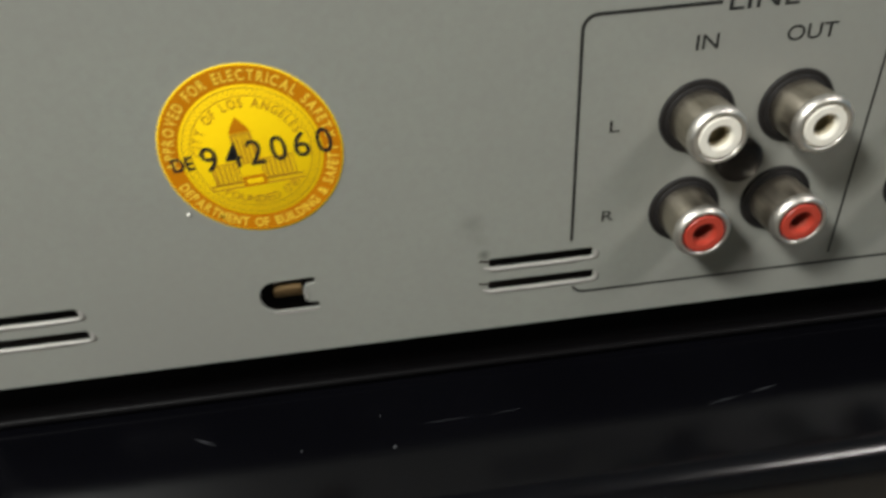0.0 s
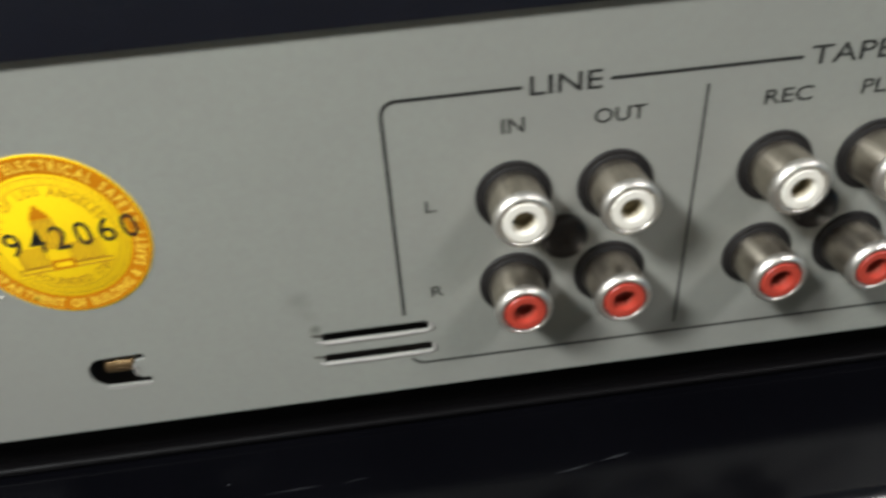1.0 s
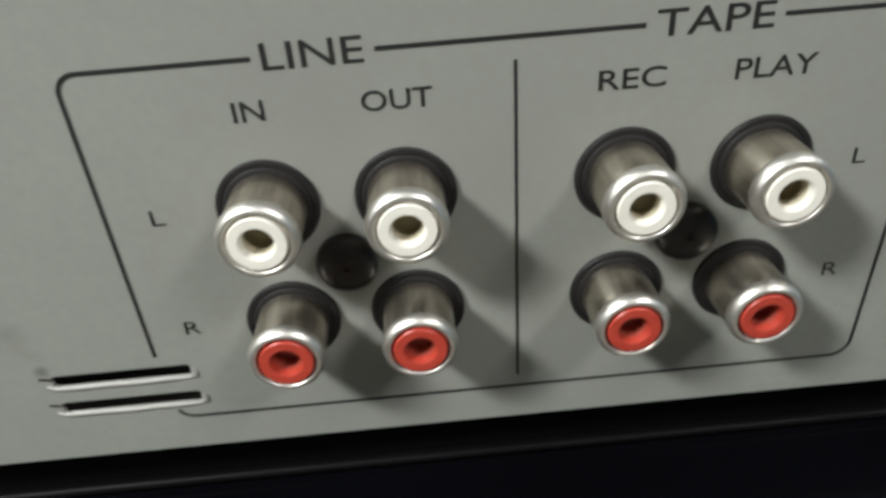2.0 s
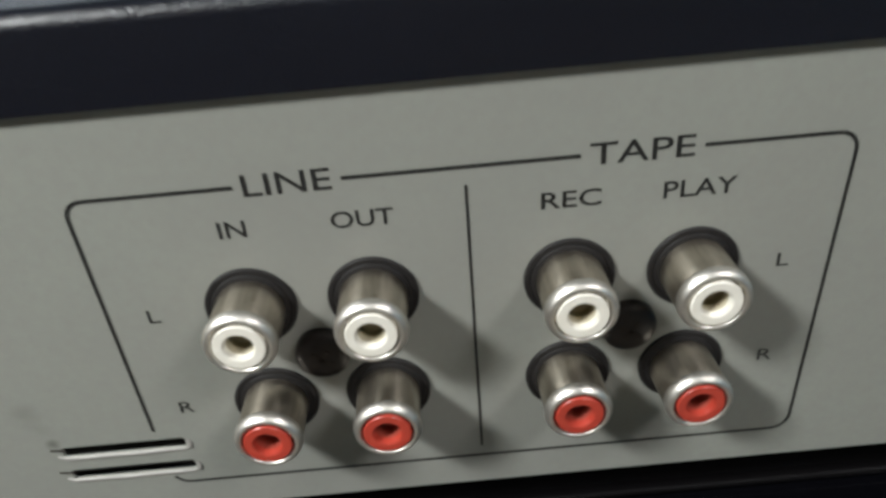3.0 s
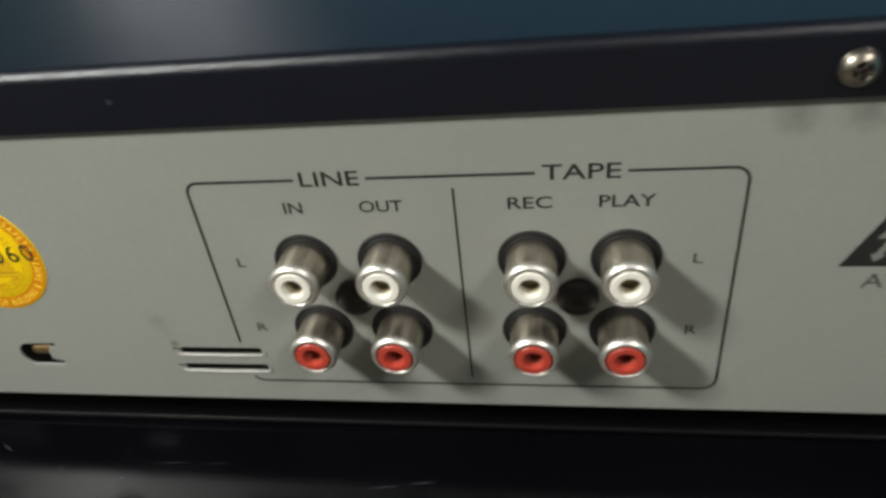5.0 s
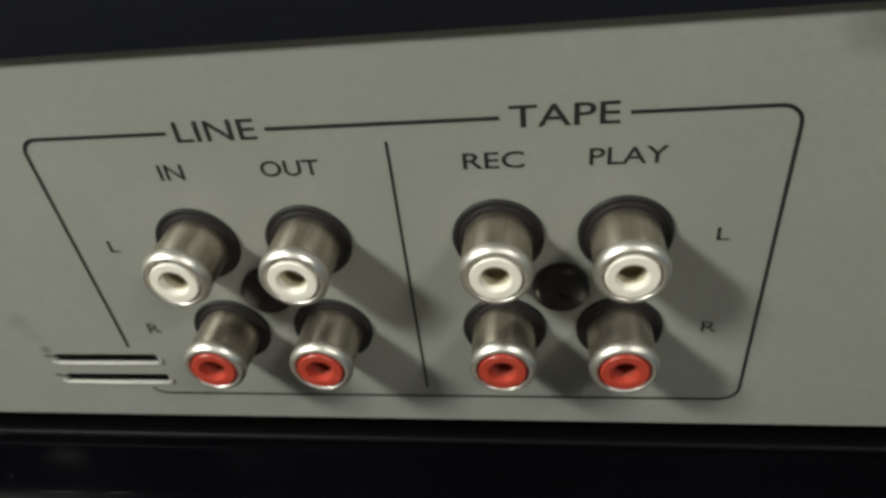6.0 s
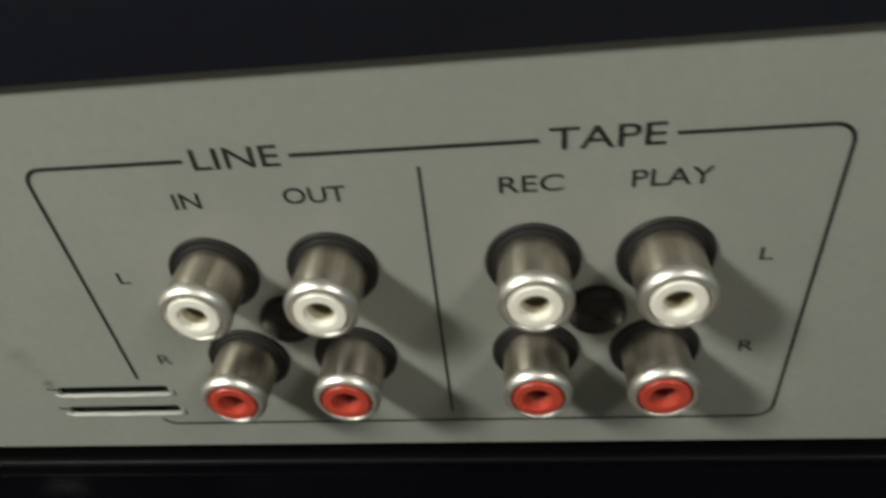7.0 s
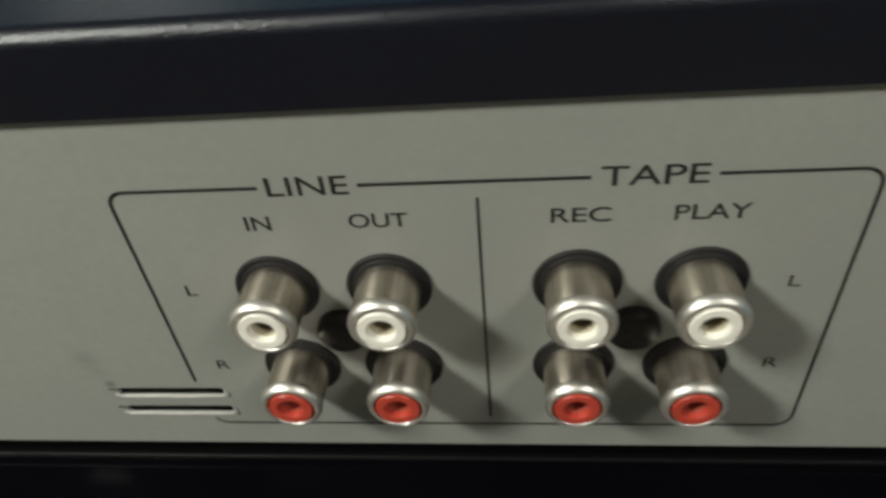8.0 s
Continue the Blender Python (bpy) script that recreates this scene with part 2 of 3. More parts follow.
def stroke(points, width, y, bm=None):
    """An inked line of even width along (x, z) points."""
    bm = bm or bmesh.new()
    left, right = [], []
    for k, p in enumerate(points):
        a, b = Vector(points[max(k - 1, 0)]), Vector(points[min(k + 1, len(points) - 1)])
        d = (b - a).normalized()
        s = Vector((-d.y, d.x)) * width / 2
        left.append(bm.verts.new((p[0] + s.x, y, p[1] + s.y)))
        right.append(bm.verts.new((p[0] - s.x, y, p[1] - s.y)))
    for k in range(len(points) - 1):
        f = bm.faces.new((left[k], right[k], right[k + 1], left[k + 1]))
        f.normal_update()
        if f.normal.y > 0:
            f.normal_flip()
    return bm


def word_mesh(body, weight=0.0):
    """The outline of a word in the built-in font, as points and faces in its own plane."""
    curve = bpy.data.curves.new("word", "FONT")
    curve.body, curve.offset, curve.resolution_u = body, weight, 4
    ob = bpy.data.objects.new("word", curve)
    me = bpy.data.meshes.new_from_object(ob)
    points = [(v.co.x, v.co.y) for v in me.vertices]
    faces = [tuple(p.vertices) for p in me.polygons]
    bpy.data.objects.remove(ob)
    bpy.data.curves.remove(curve)
    bpy.data.meshes.remove(me)
    return points, faces


def word(body, x0, x1, z0, z1, y, weight=0.0, bm=None, turn=0.0, about=(0, 0)):
    """Lettering stretched into a box, then turned about a point by some degrees."""
    bm = bm or bmesh.new()
    points, faces = word_mesh(body, weight)
    xs, zs = [p[0] for p in points], [p[1] for p in points]
    c, s = math.cos(radians(turn)), math.sin(radians(turn))
    made = []
    for px, pz in points:
        x = x0 + (px - min(xs)) / (max(xs) - min(xs)) * (x1 - x0) - about[0]
        z = z0 + (pz - min(zs)) / (max(zs) - min(zs)) * (z1 - z0) - about[1]
        made.append(bm.verts.new((about[0] + c * x - s * z, y, about[1] + s * x + c * z)))
    for f in faces:
        bm.faces.new([made[k] for k in f])
    return bm


def curved_words(body, cx, cz, radius, height, mid, y, inwards=False, gap=0.16, weight=0.0, span=90):
    """Lettering round a circle, its middle at the angle mid, squeezed into span degrees; inwards: read from below, along the lower arc."""
    bm = bmesh.new()
    capital = max(p[1] for p in word_mesh("H")[0])
    scale = height / capital
    glyphs, squeeze = [], 1.0
    for ch in body:
        if ch == " ":
            glyphs.append((None, 0.36 * squeeze * scale))
            continue
        points, faces = word_mesh(ch, weight)
        x_min, x_max = min(p[0] for p in points), max(p[0] for p in points)
        glyphs.append((([((px - x_min) * scale * squeeze, pz * scale) for px, pz in points], faces), (x_max - x_min) * scale * squeeze))
    total = sum(w for _, w in glyphs) + gap * scale * squeeze * (len(glyphs) - 1)
    squeeze = radians(span) * radius / total
    glyphs = [(g and ([(px * squeeze, pz) for px, pz in g[0]], g[1]), w * squeeze) for g, w in glyphs]
    run = -radians(span) * radius / 2
    for glyph, w in glyphs:
        if glyph:
            a = (run + w / 2) / radius
            ang = radians(mid) + a if inwards else radians(mid) - a
            up = -1 if inwards else 1
            out = Vector((math.cos(ang), math.sin(ang)))
            along = Vector((math.sin(ang), -math.cos(ang))) * up
            made = []
            for px, pz in glyph[0]:
                p = Vector((cx, cz)) + out * (radius + up * pz) + along * (px - w / 2)
                made.append(bm.verts.new((p.x, y, p.y)))
            for f in glyph[1]:
                bm.faces.new([made[k] for k in f])
        run += w + gap * scale * squeeze
    return bm


# ---- the room ----


def room_slab(name, lo, hi, material):
    bm = bmesh.new()
    bmesh.ops.create_cube(bm, size=1)
    for v in bm.verts:
        v.co = Vector([(a + b) / 2 + c * (b - a) for a, b, c in zip(lo, hi, v.co)])
    me = bpy.data.meshes.new(name)
    bm.to_mesh(me)
    bm.free()
    me.materials.append(material)
    return tagged(new(name, me), kind="structure")


ROOM_X, SOUTH, NORTH, HIGH = 2.6, -2.6, 1.9, 2.7
WIN_X0, WIN_X1, WIN_Z0, WIN_Z1 = -1.46, -0.83, 0.45, 2.05
tagged(room_slab("floor", (-ROOM_X, SOUTH, -0.1), (ROOM_X, NORTH, 0.0), FLOOR), "unseen smooth floor under a table, pale to bounce light", "floor")
tagged(room_slab("ceiling", (-ROOM_X, SOUTH, HIGH), (ROOM_X, NORTH, HIGH + 0.1), WALL_PALE), "plain pale painted ceiling", "ceiling")
tagged(room_slab("wall_south", (-ROOM_X, SOUTH - 0.1, 0.0), (ROOM_X, SOUTH, HIGH), WALL_WARM), "plain unseen wall, pale to throw light back", "wall")
tagged(room_slab("wall_west", (-ROOM_X - 0.1, SOUTH, 0.0), (-ROOM_X, NORTH, HIGH), WALL_WARM), "plain unseen wall, pale to throw light back", "wall")
tagged(room_slab("wall_east", (ROOM_X, SOUTH, 0.0), (ROOM_X + 0.1, NORTH, HIGH), WALL_BLUE), "plain dull blue painted wall", "wall")


def metre_mesh(name, bm, material):
    me = bpy.data.meshes.new(name)
    bm.to_mesh(me)
    bm.free()
    me.materials.append(material)
    return new(name, me)


opening = [(WIN_X0, WIN_Z0), (WIN_X1, WIN_Z0), (WIN_X1, WIN_Z1), (WIN_X0, WIN_Z1)]
north = metre_mesh("wall_north", pierced_plate([(-ROOM_X, 0.0), (ROOM_X, 0.0), (ROOM_X, HIGH), (-ROOM_X, HIGH)], [opening], NORTH, NORTH + 0.12, 0), WALL_BLUE)
tagged(north, "dull blue painted wall with a bright window", "wall", kind="structure")
window = tagged(new("window_1"), "plain white framed window full of daylight", "window", kind="structure")
window.location = (0, 0, 0)
inner = [(WIN_X0 + 0.05, WIN_Z0 + 0.05), (WIN_X1 - 0.05, WIN_Z0 + 0.05), (WIN_X1 - 0.05, WIN_Z1 - 0.05), (WIN_X0 + 0.05, WIN_Z1 - 0.05)]
eased = [(WIN_X0 + 0.002, WIN_Z0 + 0.002), (WIN_X1 - 0.002, WIN_Z0 + 0.002), (WIN_X1 - 0.002, WIN_Z1 - 0.002), (WIN_X0 + 0.002, WIN_Z1 - 0.002)]
metre_mesh("window_frame", pierced_plate(eased, [inner], NORTH + 0.03, NORTH + 0.09, 0.004), BOARD).parent = window
pane = metre_mesh("pane", pierced_plate(inner, [], NORTH + 0.056, NORTH + 0.062, 0), GLASS)
pane.parent, pane.visible_shadow = window, False
tagged(metre_mesh("backdrop", flat([(WIN_X0 - 2, -1.0), (WIN_X1 + 2, -1.0), (WIN_X1 + 2, 4.0), (WIN_X0 - 2, 4.0)], NORTH + 1.6), DAYLIGHT), "plain pale daylight outside the window", "sky", kind="structure")

# ---- the table, in millimetres from here on ----
table = thing("table", (53, 200, -879), "plain dark table carrying the stacked hi-fi units", "table")
part("tabletop", box(-230, 336, -75, 420, -157, -129, 3, 2), TABLE, table)
for lx in (-205, 311):
    for ly in (-50, 395):
        part("leg", box(lx - 22, lx + 22, ly - 22, ly + 22, -879, -157, 3, 2), TABLE, table)

# ---- the lower unit ----
DECK = -19.0      # its top
LX0, LX1, LY0, LY1 = -190.0, 250.0, -27.0, 262.0
lower = thing("hifi_unit", ((LX0 + LX1) / 2, (LY0 + LY1) / 2, -129.0), "glossy black hi-fi unit with a scratched top, under another unit", "hi-fi unit", "stacked hi-fi units")


def cover_outline(y0, y1, top, lip, thick, bend):
    """A sheet-metal cover cut across: a short lip at each end and a flat top between, with rounded bends."""
    outer = [(y0, top - lip)] + arc(y0 + bend, top - bend, bend, 180, 90, 14) + arc(y1 - bend, top - bend, bend, 90, 0, 14) + [(y1, top - lip)]
    inner = [(y1 - thick, top - lip), (y1 - thick, top - bend), (y1 - bend, top - thick), (y0 + bend, top - thick), (y0 + thick, top - bend), (y0 + thick, top - lip)]
    return outer + inner


deck = smooth(part("top_cover", swept(cover_outline(LY0, LY1, DECK, 12.5, 1.0, 5.5), LX0, LX1), GLOSS, lower, "scratched glossy black top cover"))
part("rear_panel", box(LX0 + 1, LX1 - 1, LY0 + 1.4, LY0 + 2.6, -117, DECK - 2, 0.2, 1), PAN, lower)
part("front_panel", box(LX0, LX1, LY1 - 2.6, LY1 - 1.2, -117, DECK - 2, 0.2, 1), PAN, lower)
part("side_panel", box(LX0, LX0 + 1.2, LY0 + 2.8, LY1 - 2.8, -117, DECK - 1.4, 0.2, 1), GLOSS, lower)
part("side_panel", box(LX1 - 1.2, LX1, LY0 + 2.8, LY1 - 2.8, -117, DECK - 1.4, 0.2, 1), GLOSS, lower)
part("bottom_plate", box(LX0 + 1.4, LX1 - 1.4, LY0 + 2.8, LY1 - 2.8, -118.4, -117.2, 0.2, 1), PAN, lower)
for fx in (LX0 + 35, LX1 - 35):
    for fy in (LY0 + 35, LY1 - 35):
        bm = bmesh.new()
        bmesh.ops.create_cone(bm, cap_ends=True, segments=32, radius1=16, radius2=18, depth=10.4, matrix=Matrix.Translation((fx, fy, -123.7)))
        part("foot", bm, RUBBER, lower)
# worn marks in the lower unit's top
for a, b, w in (((-119.5, -2.5), (-114.6, -5.0), 0.35), ((-24.5, -10.8), (-16.5, -9.6), 0.22), ((-15.5, -9.3), (-8.7, -8.2), 0.25),
                ((-77.4, -6.3), (-66.0, -6.0), 0.13), ((-64.0, -6.2), (-57.0, -5.6), 0.10)):
    bm = bmesh.new()
    d = (Vector(b) - Vector(a))
    s = Vector((-d.y, d.x)).normalized() * w / 2
    m = (Vector(a) + Vector(b)) / 2
    bm.faces.new([bm.verts.new((p.x, p.y, DECK + 0.03)) for p in (Vector(a), m - s, Vector(b), m + s)])
    part("scratch", bm, SCRATCH, deck, "pale hairline scratch")
for x, y, r in ((-82.0, -10.9, 0.45), (-98.9, -9.0, 0.25), (-84.5, -3.0, 0.22)):
    bm = bmesh.new()
    bmesh.ops.create_icosphere(bm, subdivisions=1, radius=r, matrix=Matrix.Translation((x, y, DECK + r * 0.3)) @ Matrix.Diagonal((1, 0.8, 0.5, 1)))
    part("dust_speck", bm, SCRATCH, deck, "pale speck of dust")

# ---- the upper unit ----
UX0, UX1, UY1 = -175.0, 255.0, 270.0
FOOT, LIP, TOP = -3.4, 62.2, 73.0
upper = thing("hifi_unit", ((UX0 + UX1) / 2, UY1 / 2, DECK), "hi-fi unit with grey rear socket panel and black cover", "hi-fi unit", "stacked hi-fi units")


def vent(x0, x1):
    return [round_rect(x0, x1, 9.9, 11.8, 0.45, 3), round_rect(x0 - 0.2, x1 + 0.3, 5.2, 7.1, 0.45, 3)]


def key_hole(x):
    """A slot with a rounded end and a tab reaching in from the other side."""
    return (arc(x + 2.6, 9.3, 3.2, 110, 250, 8) + [(x + 9.0, 6.2), (x + 9.0, 7.4), (x + 7.4, 7.5), (x + 6.9, 8.4), (x + 6.9, 10.2), (x + 7.4, 11.2), (x + 9.0, 11.4), (x + 9.0, 12.5)])


COLUMNS, ROWS_Z = (-28.9, -12.95, 12.65, 28.75), (34.1, 17.6)
VENTS = ((-148.5, -131.0), (-62.2, -44.0))
KEY_SLOTS = (-100.8, 120.0)
SCREWS = ((-20.9, 25.9), (20.7, 25.9))
holes = [h for v in VENTS for h in vent(*v)] + [key_hole(x) for x in KEY_SLOTS]
holes += [arc(x, z, 4.0, 0, 345, 23) for x in COLUMNS for z in ROWS_Z]
panel = part("rear_panel", pierced_plate([(UX0 + 1.2, FOOT), (UX1 - 1.2, FOOT), (UX1 - 1.2, LIP + 6), (UX0 + 1.2, LIP + 6)], holes, 0.0, 0.5, 0.10), PANEL, upper, "satin grey painted rear panel with printed legends")
cover = smooth(part("top_cover", swept(cover_outline(-0.9, UY1, TOP, TOP - LIP, 1.0, 2.2), UX0, UX1), COVER, upper, "black textured metal cover with a folded lip"))
part("front_panel", box(UX0, UX1, UY1 - 2.4, UY1 - 1.2, -10, TOP - 2, 0.2, 1), COVER, upper)
part("side_panel", box(UX0, UX0 + 1.1, 1.2, UY1 - 2.6, -12, TOP - 1.4, 0.2, 1), COVER, upper)
part("side_panel", box(UX1 - 1.1, UX1, 1.2, UY1 - 2.6, -12, TOP - 1.4, 0.2, 1), COVER, upper)
pan_outline = [(9.0, FOOT - 0.2), (9.0, -14.0), (8.0, -17.0)] + arc(6.3, -17.4, 0.8, 90, 270, 6) + [(UY1 - 4, -18.2), (UY1 - 4, -16.6), (11.0, -16.6), (11.0, FOOT - 0.2)]
smooth(part("bottom_pan", swept(pan_outline, UX0 + 1.4, UX1 - 1.4), PAN, upper, "recessed black bottom pan with a rounded flange"))
# dark sheet added behind the panel so its holes show dark
part("dark_backing", box(UX0 + 1.4, UX1 - 1.4, 9.2, 10.2, FOOT + 0.2, LIP, 0, 1), INSIDE, upper)
for fx in (UX0 + 30, UX1 - 30):
    for fy in (40, UY1 - 35):
        bm = bmesh.new()
        bmesh.ops.create_cone(bm, cap_ends=True, segments=24, radius1=12, radius2=12, depth=0.8, matrix=Matrix.Translation((fx, fy, -18.6)))
        part("foot", bm, RUBBER, upper)

# raised lips round the punched vents and slots, paler for the light they catch


def pressed_lip(points, width, rise):
    """A low half-round ridge of metal pressed up along (x, z) points, thinning to nothing at both ends."""
    bm = bmesh.new()
    rows = []
    last = len(points) - 1
    for k, p in enumerate(points):
        a, b = Vector(points[max(k - 1, 0)]), Vector(points[min(k + 1, last)])
        d = (b - a).normalized()
        side = Vector((-d.y, d.x))
        full = 0.55 if k in (0, last) else 1.0
        rows.append([bm.verts.new((p[0] + side.x * w * width * full, -0.02 - h * rise * full, p[1] + side.y * w * width * full))
                     for w, h in ((-0.5, 0.0), (-0.38, 0.6), (-0.1, 1.0), (0.2, 0.85), (0.42, 0.35), (0.5, -0.3))])
    for a, b in zip(rows, rows[1:]):
        for k in range(5):
            bm.faces.new((a[k], a[k + 1], b[k + 1], b[k]))
    bmesh.ops.recalc_face_normals(bm, faces=list(bm.faces))
    return bm


for x0, x1 in VENTS:
    for z0, z1, dx in ((9.9, 11.8, 0.0), (5.2, 7.1, 0.25)):
        run = [(x0 - dx - 1.0, z0 + 0.25), (x0 - dx + 0.2, z0 - 0.22)] + [(x0 + (x1 - x0) * k / 6, z0 - 0.3 + 0.06 * math.sin(k * 2.1 + z0)) for k in range(1, 6)] + [(x1 + dx - 0.1, z0 - 0.25)]
        smooth(part("slot_edge", pressed_lip(run, 0.75, 0.26), EDGE, panel, "pressed lip, pale for the light it catches"), 80)
        end = [(x1 + dx - 0.2, z0 - 0.25), (x1 + dx + 0.55, z0 + 0.05), (x1 + dx + 0.6, z0 + 0.8), (x1 + dx + 0.35, z1 - 0.35)]
        smooth(part("slot_edge", pressed_lip(end, 0.95, 0.22), EDGE, panel, "pressed corner, pale for the light it catches"), 80)
        # shade of the crease, painted as a flat dark stroke
        part("crease_shade", stroke([(x0 - dx - 1.6, z1 - 0.15), (x0 + 0.3, z1 - 0.45)], 0.42, -0.09), INSIDE, panel, "dark stroke for the shaded crease beside the slot")
for x in KEY_SLOTS:
    # flat pale strokes paint the light on this slot's edges
    part("slot_edge", stroke([(x + 1.2, 6.2), (x + 2.4, 5.85), (x + 9.0, 5.95)], 0.50, -0.10), EDGE, panel, "flat pale stroke for light on the slot's edge")
    part("slot_edge", stroke([(x + 7.15, 8.1), (x + 7.15, 10.5)], 0.6, -0.10), EDGE, panel, "flat pale stroke for light on the slot's edge")
    bm = lathe([(0, 2.6), (1.5, 2.6), (1.7, 3.0), (1.7, 8.0), (0, 8.0)], 0, 0, 20)
    for v in bm.verts:
        v.co = Vector((x + 1.6 + (v.co.y - 2.6) * 0.9, 2.5 + v.co.x, 9.5 + v.co.z))
    part("latch_pin", bm, BRASS, upper, "dull brass pin inside the slot")
for x, z in SCREWS:
    bm = lathe([(3.75, 0.0), (3.75, -1.15), (3.68, -1.45), (3.45, -1.75), (3.05, -2.0), (2.3, -2.2), (1.2, -2.3), (0, -2.32)], x, z, 32)
    screw = smooth(part("fixing_screw", bm, DUSTY, upper, "dusty black pan-head cross screw"))
    # dark bars on the solid head stand for the shaded cross recess
    for turn in (35, 125):
        bm = box(-1.7, 1.7, -2.37, -1.9, -0.32, 0.32)
        for v in bm.verts:
            v.co = Vector((x, 0, z)) + Matrix.Rotation(radians(turn), 3, "Y") @ v.co
        part("screw_slot", bm, INSIDE, screw)


def socket(x, z, insert_material, bore_material, sleeve_material, word_colour):
    """One phono socket: black collar, nickel barrel with a bright rolled rim, coloured insert and sunken contact."""
    barrel = lathe([(4.45, -0.4), (4.40, -5.6), (4.28, -6.3), (4.20, -6.9)], x, z)
    ob = smooth(part("phono_socket", barrel, NICKEL, upper, word_colour + " phono socket with a worn nickel barrel"), 50)
    rim = lathe([(4.18, -6.7), (4.46, -6.85), (4.58, -7.2), (4.56, -7.6), (4.40, -8.05), (4.10, -8.38), (3.84, -8.52), (3.62, -8.46), (3.50, -8.26), (3.48, -7.3)], x, z)
    smooth(part("rim", rim, RIM, ob, "bright rolled rim"), 60)
    collar = lathe([(5.95, 0.02), (5.95, -0.32), (5.80, -0.48), (5.30, -0.52), (5.22, -0.38), (5.12, -0.52), (4.90, -0.66), (4.3, -0.70)], x, z)
    smooth(part("collar", collar, COLLAR, ob, "black stepped plastic collar"), 40)
    insert = lathe([(3.52, -7.35), (3.24, -7.40), (3.20, -8.42), (3.08, -8.58), (2.05, -8.58), (1.88, -8.48), (1.78, -8.2), (1.70, -7.6)], x, z)
    smooth(part("insert", insert, insert_material, ob, word_colour + " plastic insert"), 20)
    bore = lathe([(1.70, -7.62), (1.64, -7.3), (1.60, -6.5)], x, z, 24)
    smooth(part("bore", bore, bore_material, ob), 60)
    contact = lathe([(1.62, -6.55), (1.52, -6.2), (1.45, -5.7), (1.1, -5.5), (0, -5.45)], x, z, 24)
    part("contact", contact, sleeve_material, ob, "dull sunken contact")
    return ob


for x in COLUMNS:
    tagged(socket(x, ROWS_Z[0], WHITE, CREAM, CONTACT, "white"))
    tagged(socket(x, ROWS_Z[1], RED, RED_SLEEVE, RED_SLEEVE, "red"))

# printed legends
INK_Y = -0.06
BX0, BX1, BZ0, BZ1 = -47.6, 46.8, 2.6, 51.2
LINE_W = 0.50
frame_runs = (
    ([(-47.9, 13.6), (BX0, 48.6)] + arc(BX0 + 2.2, BZ1 - 2.2, 2.2, 172, 90, 6) + [(-27.4, BZ1)], LINE_W),
    ([(-14.6, BZ1), (13.7, BZ1)], LINE_W),
    ([(28.4, BZ1)] + arc(BX1 - 2.4, BZ1 - 2.4, 2.4, 90, 0, 6) + arc(BX1 - 2.6, BZ0 + 2.6, 2.6, 0, -90, 6) + arc(BX0 + 2.4, BZ0 + 2.4, 2.4, 270, 205, 5), LINE_W * 0.95),
    ([(0.0, 48.8), (-0.2, 4.6)], LINE_W * 0.74),
)
for points, width in frame_runs:
    part("printed_line", stroke(points, width, INK_Y), INK, panel)
for body, x0, x1, z0, z1, weight in (
        ("LINE", -26.3, -15.8, 49.9, 52.7, 0.005), ("TAPE", 14.8, 27.3, 49.9, 52.7, 0.005),
        ("IN", -30.5, -27.1, 44.5, 46.8, 0.007), ("OUT", -16.7, -9.0, 44.5, 46.8, 0.007), ("REC", 9.0, 16.4, 44.5, 46.8, 0.007), ("PLAY", 24.0, 33.0, 44.5, 46.8, 0.007),
        ("L", -42.6, -41.0, 32.9, 34.9, 0.0), ("R", -42.9, -40.9, 16.8, 18.8, 0.0), ("L", 39.9, 41.5, 32.9, 34.9, 0.0), ("R", 39.9, 41.9, 16.8, 18.8, 0.0)):
    part("printed_word", word(body, x0, x1, z0, z1, INK_Y, weight), INK, panel)

# warning print: triangle, box and small lines
part("warning_triangle", flat([(62.9, 31.9), (77.0, 31.9), (69.6, 44.3)], INK_Y), INK, panel, "black printed warning triangle")
part("lightning_bolt", flat([(70.4, 41.6), (67.6, 37.4), (69.5, 37.5), (68.0, 34.4), (67.3, 34.5), (68.1, 32.8), (69.7, 34.2), (69.0, 34.4), (71.6, 38.4), (69.6, 38.4), (71.2, 41.3)], INK_Y - 0.04), PALE_INK, panel, "pale lightning bolt")
CX0, CX1 = 78.0, 131.0
part("warning_frame", stroke([(CX0, 32.2), (CX0, 44.7), (CX1, 44.7), (CX1, 32.2)], 0.75, INK_Y), INK, panel)
part("warning_band", flat([(CX0, 32.2), (CX1, 32.2), (CX1, 38.4), (CX0, 38.4)], INK_Y - 0.02), INK, panel, "solid black printed band")
part("printed_word", word("CAUTION", 87.0, 114.0, 39.8, 43.2, INK_Y, -0.006), SOFT_INK, panel)
part("printed_word", word("AVIS", 67.2, 77.2, 27.4, 30.4, INK_Y, 0.0), SOFT_INK, panel)


def tiny_print(x0, x1, z0, z1, y):
    """A run of small upright bars standing for lettering too fine to read."""
    bm = bmesh.new()
    dice = random.Random(int(x0 * 10 + z0 * 100))
    x = x0
    while x < x1:
        w = dice.uniform(0.45, 0.95)
        flat([(x, z0), (x + w * 0.45, z0), (x + w * 0.45, z1), (x, z1)], y, bm)
        flat([(x + w * 0.45, z0 + (z1 - z0) * 0.4), (x + w, z0 + (z1 - z0) * 0.4), (x + w, z0 + (z1 - z0) * 0.62), (x + w * 0.45, z0 + (z1 - z0) * 0.62)], y, bm)
        x += w + dice.choice((0.28, 0.28, 0.30, 0.9))
    return bm


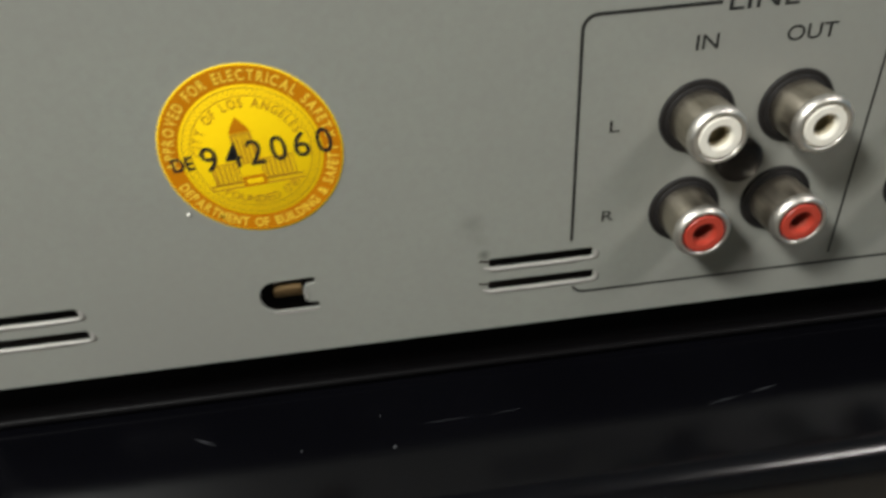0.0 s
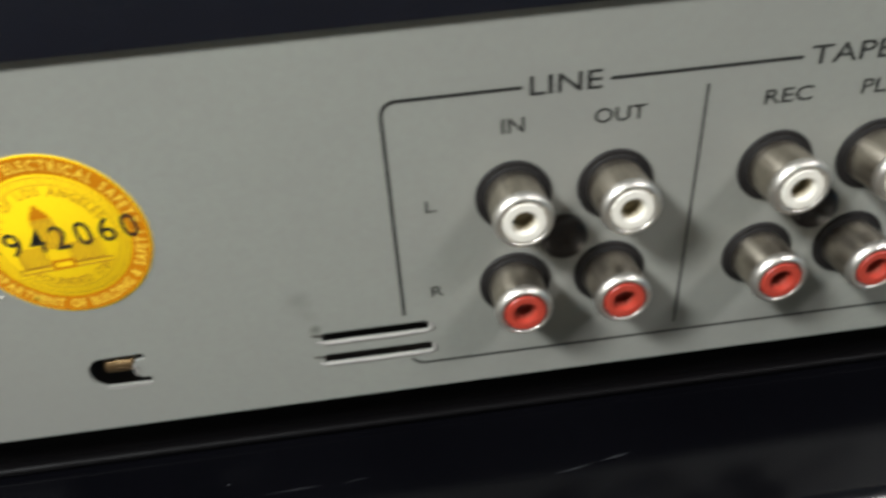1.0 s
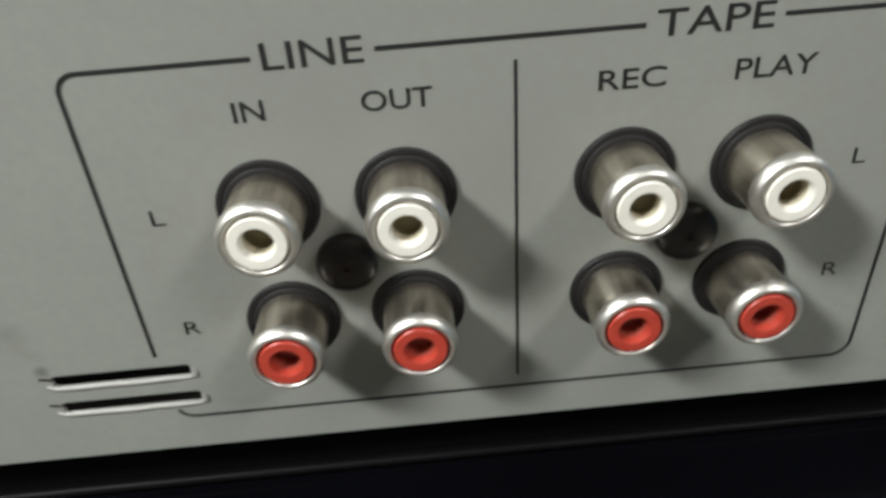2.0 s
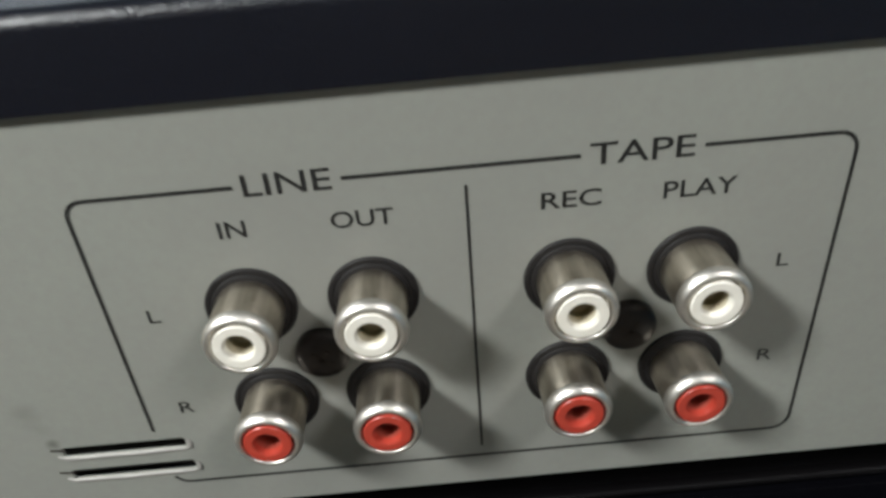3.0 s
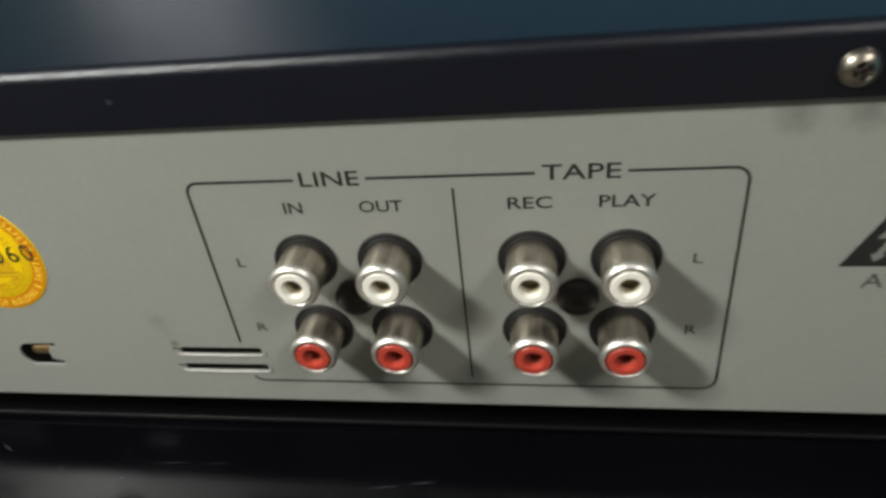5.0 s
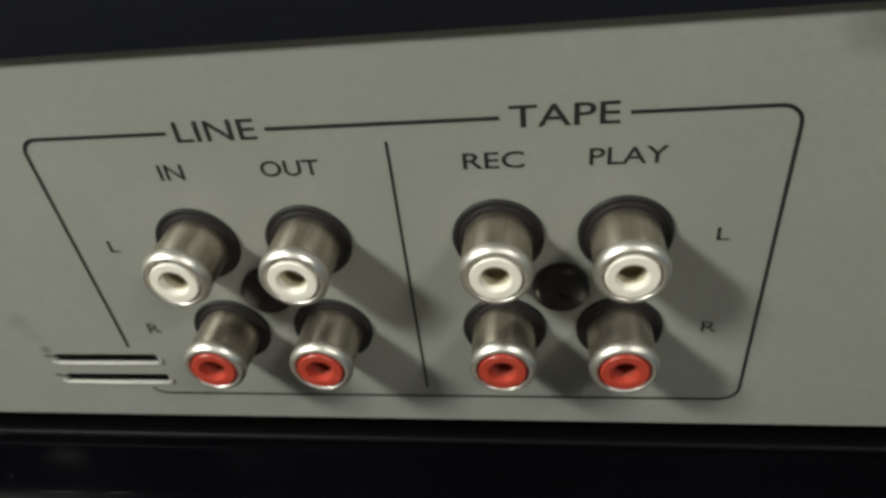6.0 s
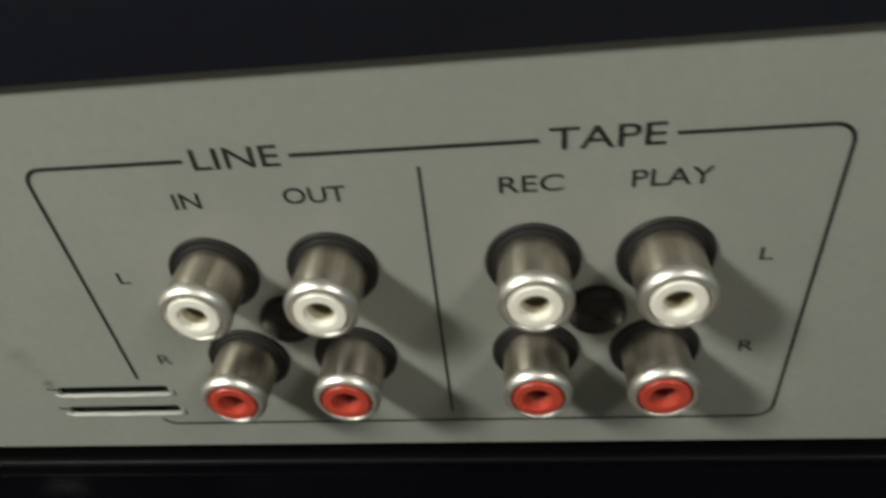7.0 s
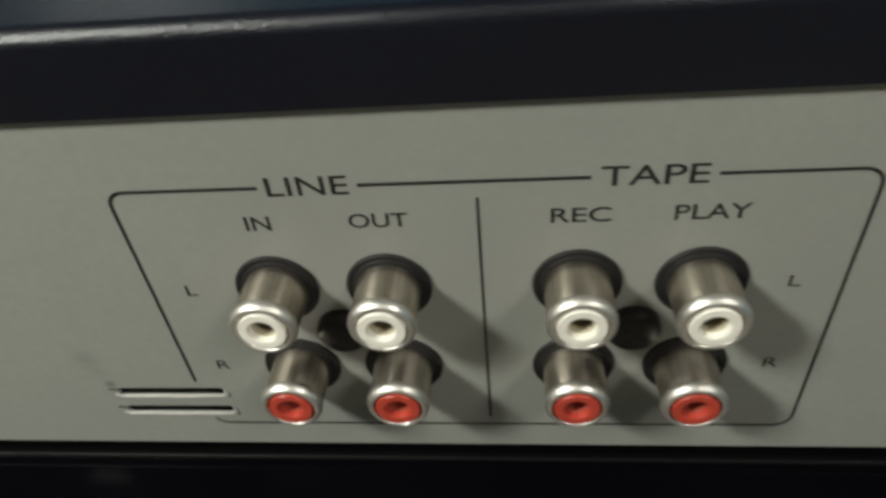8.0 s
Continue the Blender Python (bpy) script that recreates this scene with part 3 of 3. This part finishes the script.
part("pale_block", flat([(79.6, 35.6), (84.8, 35.6), (84.8, 37.4), (79.6, 37.4)], INK_Y - 0.05), GREY_INK, panel, "grey printed block")
for x0, x1, z0, z1, ink in ((86.6, 128.0, 35.7, 37.7, PALE_INK), (86.6, 123.0, 32.9, 34.9, PALE_INK), (78.6, 129.0, 28.2, 30.2, SOFT_INK), (86.5, 114.0, 25.5, 27.3, SOFT_INK)):
    part("print_bar", tiny_print(x0, x1, z0, z1, INK_Y - 0.05), ink, panel)

bm = bmesh.new()
bmesh.ops.create_icosphere(bm, subdivisions=1, radius=0.28, matrix=Matrix.Translation((-108.6, -0.08, 26.9)))
part("dust_speck", bm, WHITE, panel, "white speck of dust")

# dome screw and a small mark on the cover's lip
screw = smooth(part("dome_screw", lathe([(0.8, -1.5), (1.4, -2.6), (2.1, -2.25), (2.65, -1.6), (2.85, -0.9)], 58.3, 66.6, 32), TARNISHED, cover, "bright dome-headed cross screw"), 60)
part("cross_slot", lathe([(0, -1.45), (0.85, -1.5)], 58.3, 66.6, 16), INSIDE, screw)
# dark bars fill in for shade in this screw's cross
for turn in (0, 90):
    bm = box(-1.6, 1.6, -2.54, -1.55, -0.3, 0.3)
    for v in bm.verts:
        v.co = Vector((58.3, 0, 66.6)) + Matrix.Rotation(radians(turn + 20), 3, "Y") @ v.co
    part("cross_slot", bm, INSIDE, screw)
part("paint_chip", box(-55.5, -54.4, -0.93, -0.89, 66.8, 67.7), CHIPPED, cover, "dull chip in the paint")
part("paint_chip", box(68.2, 69.0, -0.93, -0.89, 65.8, 66.2), CHIPPED, cover, "dull chip in the paint")

# round approval sticker
SX, SZ, SR, TURN = -96.9, 36.1, 13.4, 4.0
sticker = smooth(part("round_sticker", lathe([(SR, 0.0), (SR, -0.10), (SR - 0.06, -0.14), (0, -0.14)], SX, SZ, 72), YELLOW, upper, "round yellow foil approval sticker with an orange border"))


def ring(r0, r1, y, steps=72):
    bm = bmesh.new()
    a = [bm.verts.new((SX + r0 * math.cos(2 * math.pi * k / steps), y, SZ + r0 * math.sin(2 * math.pi * k / steps))) for k in range(steps)]
    b = [bm.verts.new((SX + r1 * math.cos(2 * math.pi * k / steps), y, SZ + r1 * math.sin(2 * math.pi * k / steps))) for k in range(steps)]
    for k in range(steps):
        j = (k + 1) % steps
        f = bm.faces.new((a[k], a[j], b[j], b[k]))
        f.normal_update()
        if f.normal.y > 0:
            f.normal_flip()
    return bm


part("sticker_border", ring(10.45, 13.15, -0.17), ORANGE, sticker, "orange printed border")
part("sticker_rule", ring(9.85, 10.0, -0.17), OCHRE, sticker)
part("sticker_rule", ring(8.7, 8.85, -0.17), OCHRE, sticker)
bm = bmesh.new()
for k in range(72):
    a = 2 * math.pi * k / 72
    for rr in (9.15, 9.55):
        p = Vector((SX + rr * math.cos(a + (rr > 9.3) * 0.04), SZ + rr * math.sin(a + (rr > 9.3) * 0.04)))
        flat([(p.x + 0.13 * math.cos(q), p.y + 0.13 * math.sin(q)) for q in (0, 1.05, 2.09, 3.14, 4.19, 5.24)], -0.17, bm)
tagged(part("sticker_beading", bm, OCHRE, sticker), kind="stuff")
for body, radius, height, mid, lower_arc, span, weight, ink in (
        ("APPROVED FOR ELECTRICAL SAFETY", 11.05, 1.5, 96, False, 182, 0.026, LEMON), ("DEPARTMENT OF BUILDING & SAFETY", 12.6, 1.5, 280, True, 160, 0.026, LEMON),
        ("CITY OF LOS ANGELES", 7.1, 1.35, 99, False, 158, 0.012, OCHRE), ("FOUNDED 1781", 8.3, 1.25, 274, True, 90, 0.008, OCHRE)):
    part("sticker_lettering", curved_words(body, SX, SZ, radius, height, mid, -0.20, lower_arc, weight=weight, span=span), ink, sticker)


def turned(points):
    c, s = math.cos(radians(TURN)), math.sin(radians(TURN))
    return [(SX + c * (x - 0.9) - s * z, SZ + s * (x - 0.9) + c * z) for x, z in points]


shaft = [(-1.7, -1.6), (1.7, -1.6), (1.55, 3.3), (-1.55, 3.3)]
roof = [(-1.6, 3.4), (1.6, 3.4), (1.0, 4.5), (0.25, 5.5), (0.0, 5.9), (-0.25, 5.5), (-1.0, 4.5)]
part("sticker_tower", flat(turned(shaft), -0.165), OCHRE, sticker, "ochre printed tower")
part("sticker_tower", flat(turned(roof), -0.165), ORANGE, sticker, "orange printed roof")
for x in (-0.95, -0.32, 0.32, 0.95):
    part("sticker_tower", stroke(turned([(x, -1.4), (x, 3.0)]), 0.22, -0.185), YELLOW, sticker)
for x0, x1, z0, z1 in ((-5.6, -1.8, -4.3, -1.2), (1.8, 6.6, -4.3, -1.2), (-6.6, 7.6, -5.2, -4.5)):
    part("sticker_tower", stroke(turned([(x0, z0), (x1, z0), (x1, z1), (x0, z1), (x0, z0)]), 0.30, -0.165), OCHRE, sticker)
part("sticker_tower", flat(turned([(-1.6, -5.3), (1.9, -5.3), (1.9, -3.6), (-1.6, -3.6)]), -0.172), ORANGE, sticker, "orange printed porch")
part("sticker_tower", flat(turned([(-1.1, -4.9), (1.4, -4.9), (1.4, -4.1), (-1.1, -4.1)]), -0.185), YELLOW, sticker)
for side, count in ((-1, 5), (1, 6)):
    for k in range(count):
        x = side * (2.35 + 0.72 * k)
        part("sticker_tower", stroke(turned([(x, -4.1), (x, -1.4)]), 0.34, -0.175), OCHRE, sticker)
part("sticker_number", word("DE", SX - 11.9, SX - 8.7, SZ - 1.1, SZ + 1.1, -0.23, 0.018, None, TURN, (SX, SZ)), INK, sticker, "black stamped letters")
for k, digit in enumerate("942060"):
    x = SX - 7.5 + 3.42 * k
    part("sticker_number", word(digit, x, x + 2.35, SZ - 1.95, SZ + 2.05, -0.23, 0.003, None, TURN, (SX, SZ)), INK, sticker, "black stamped digit")
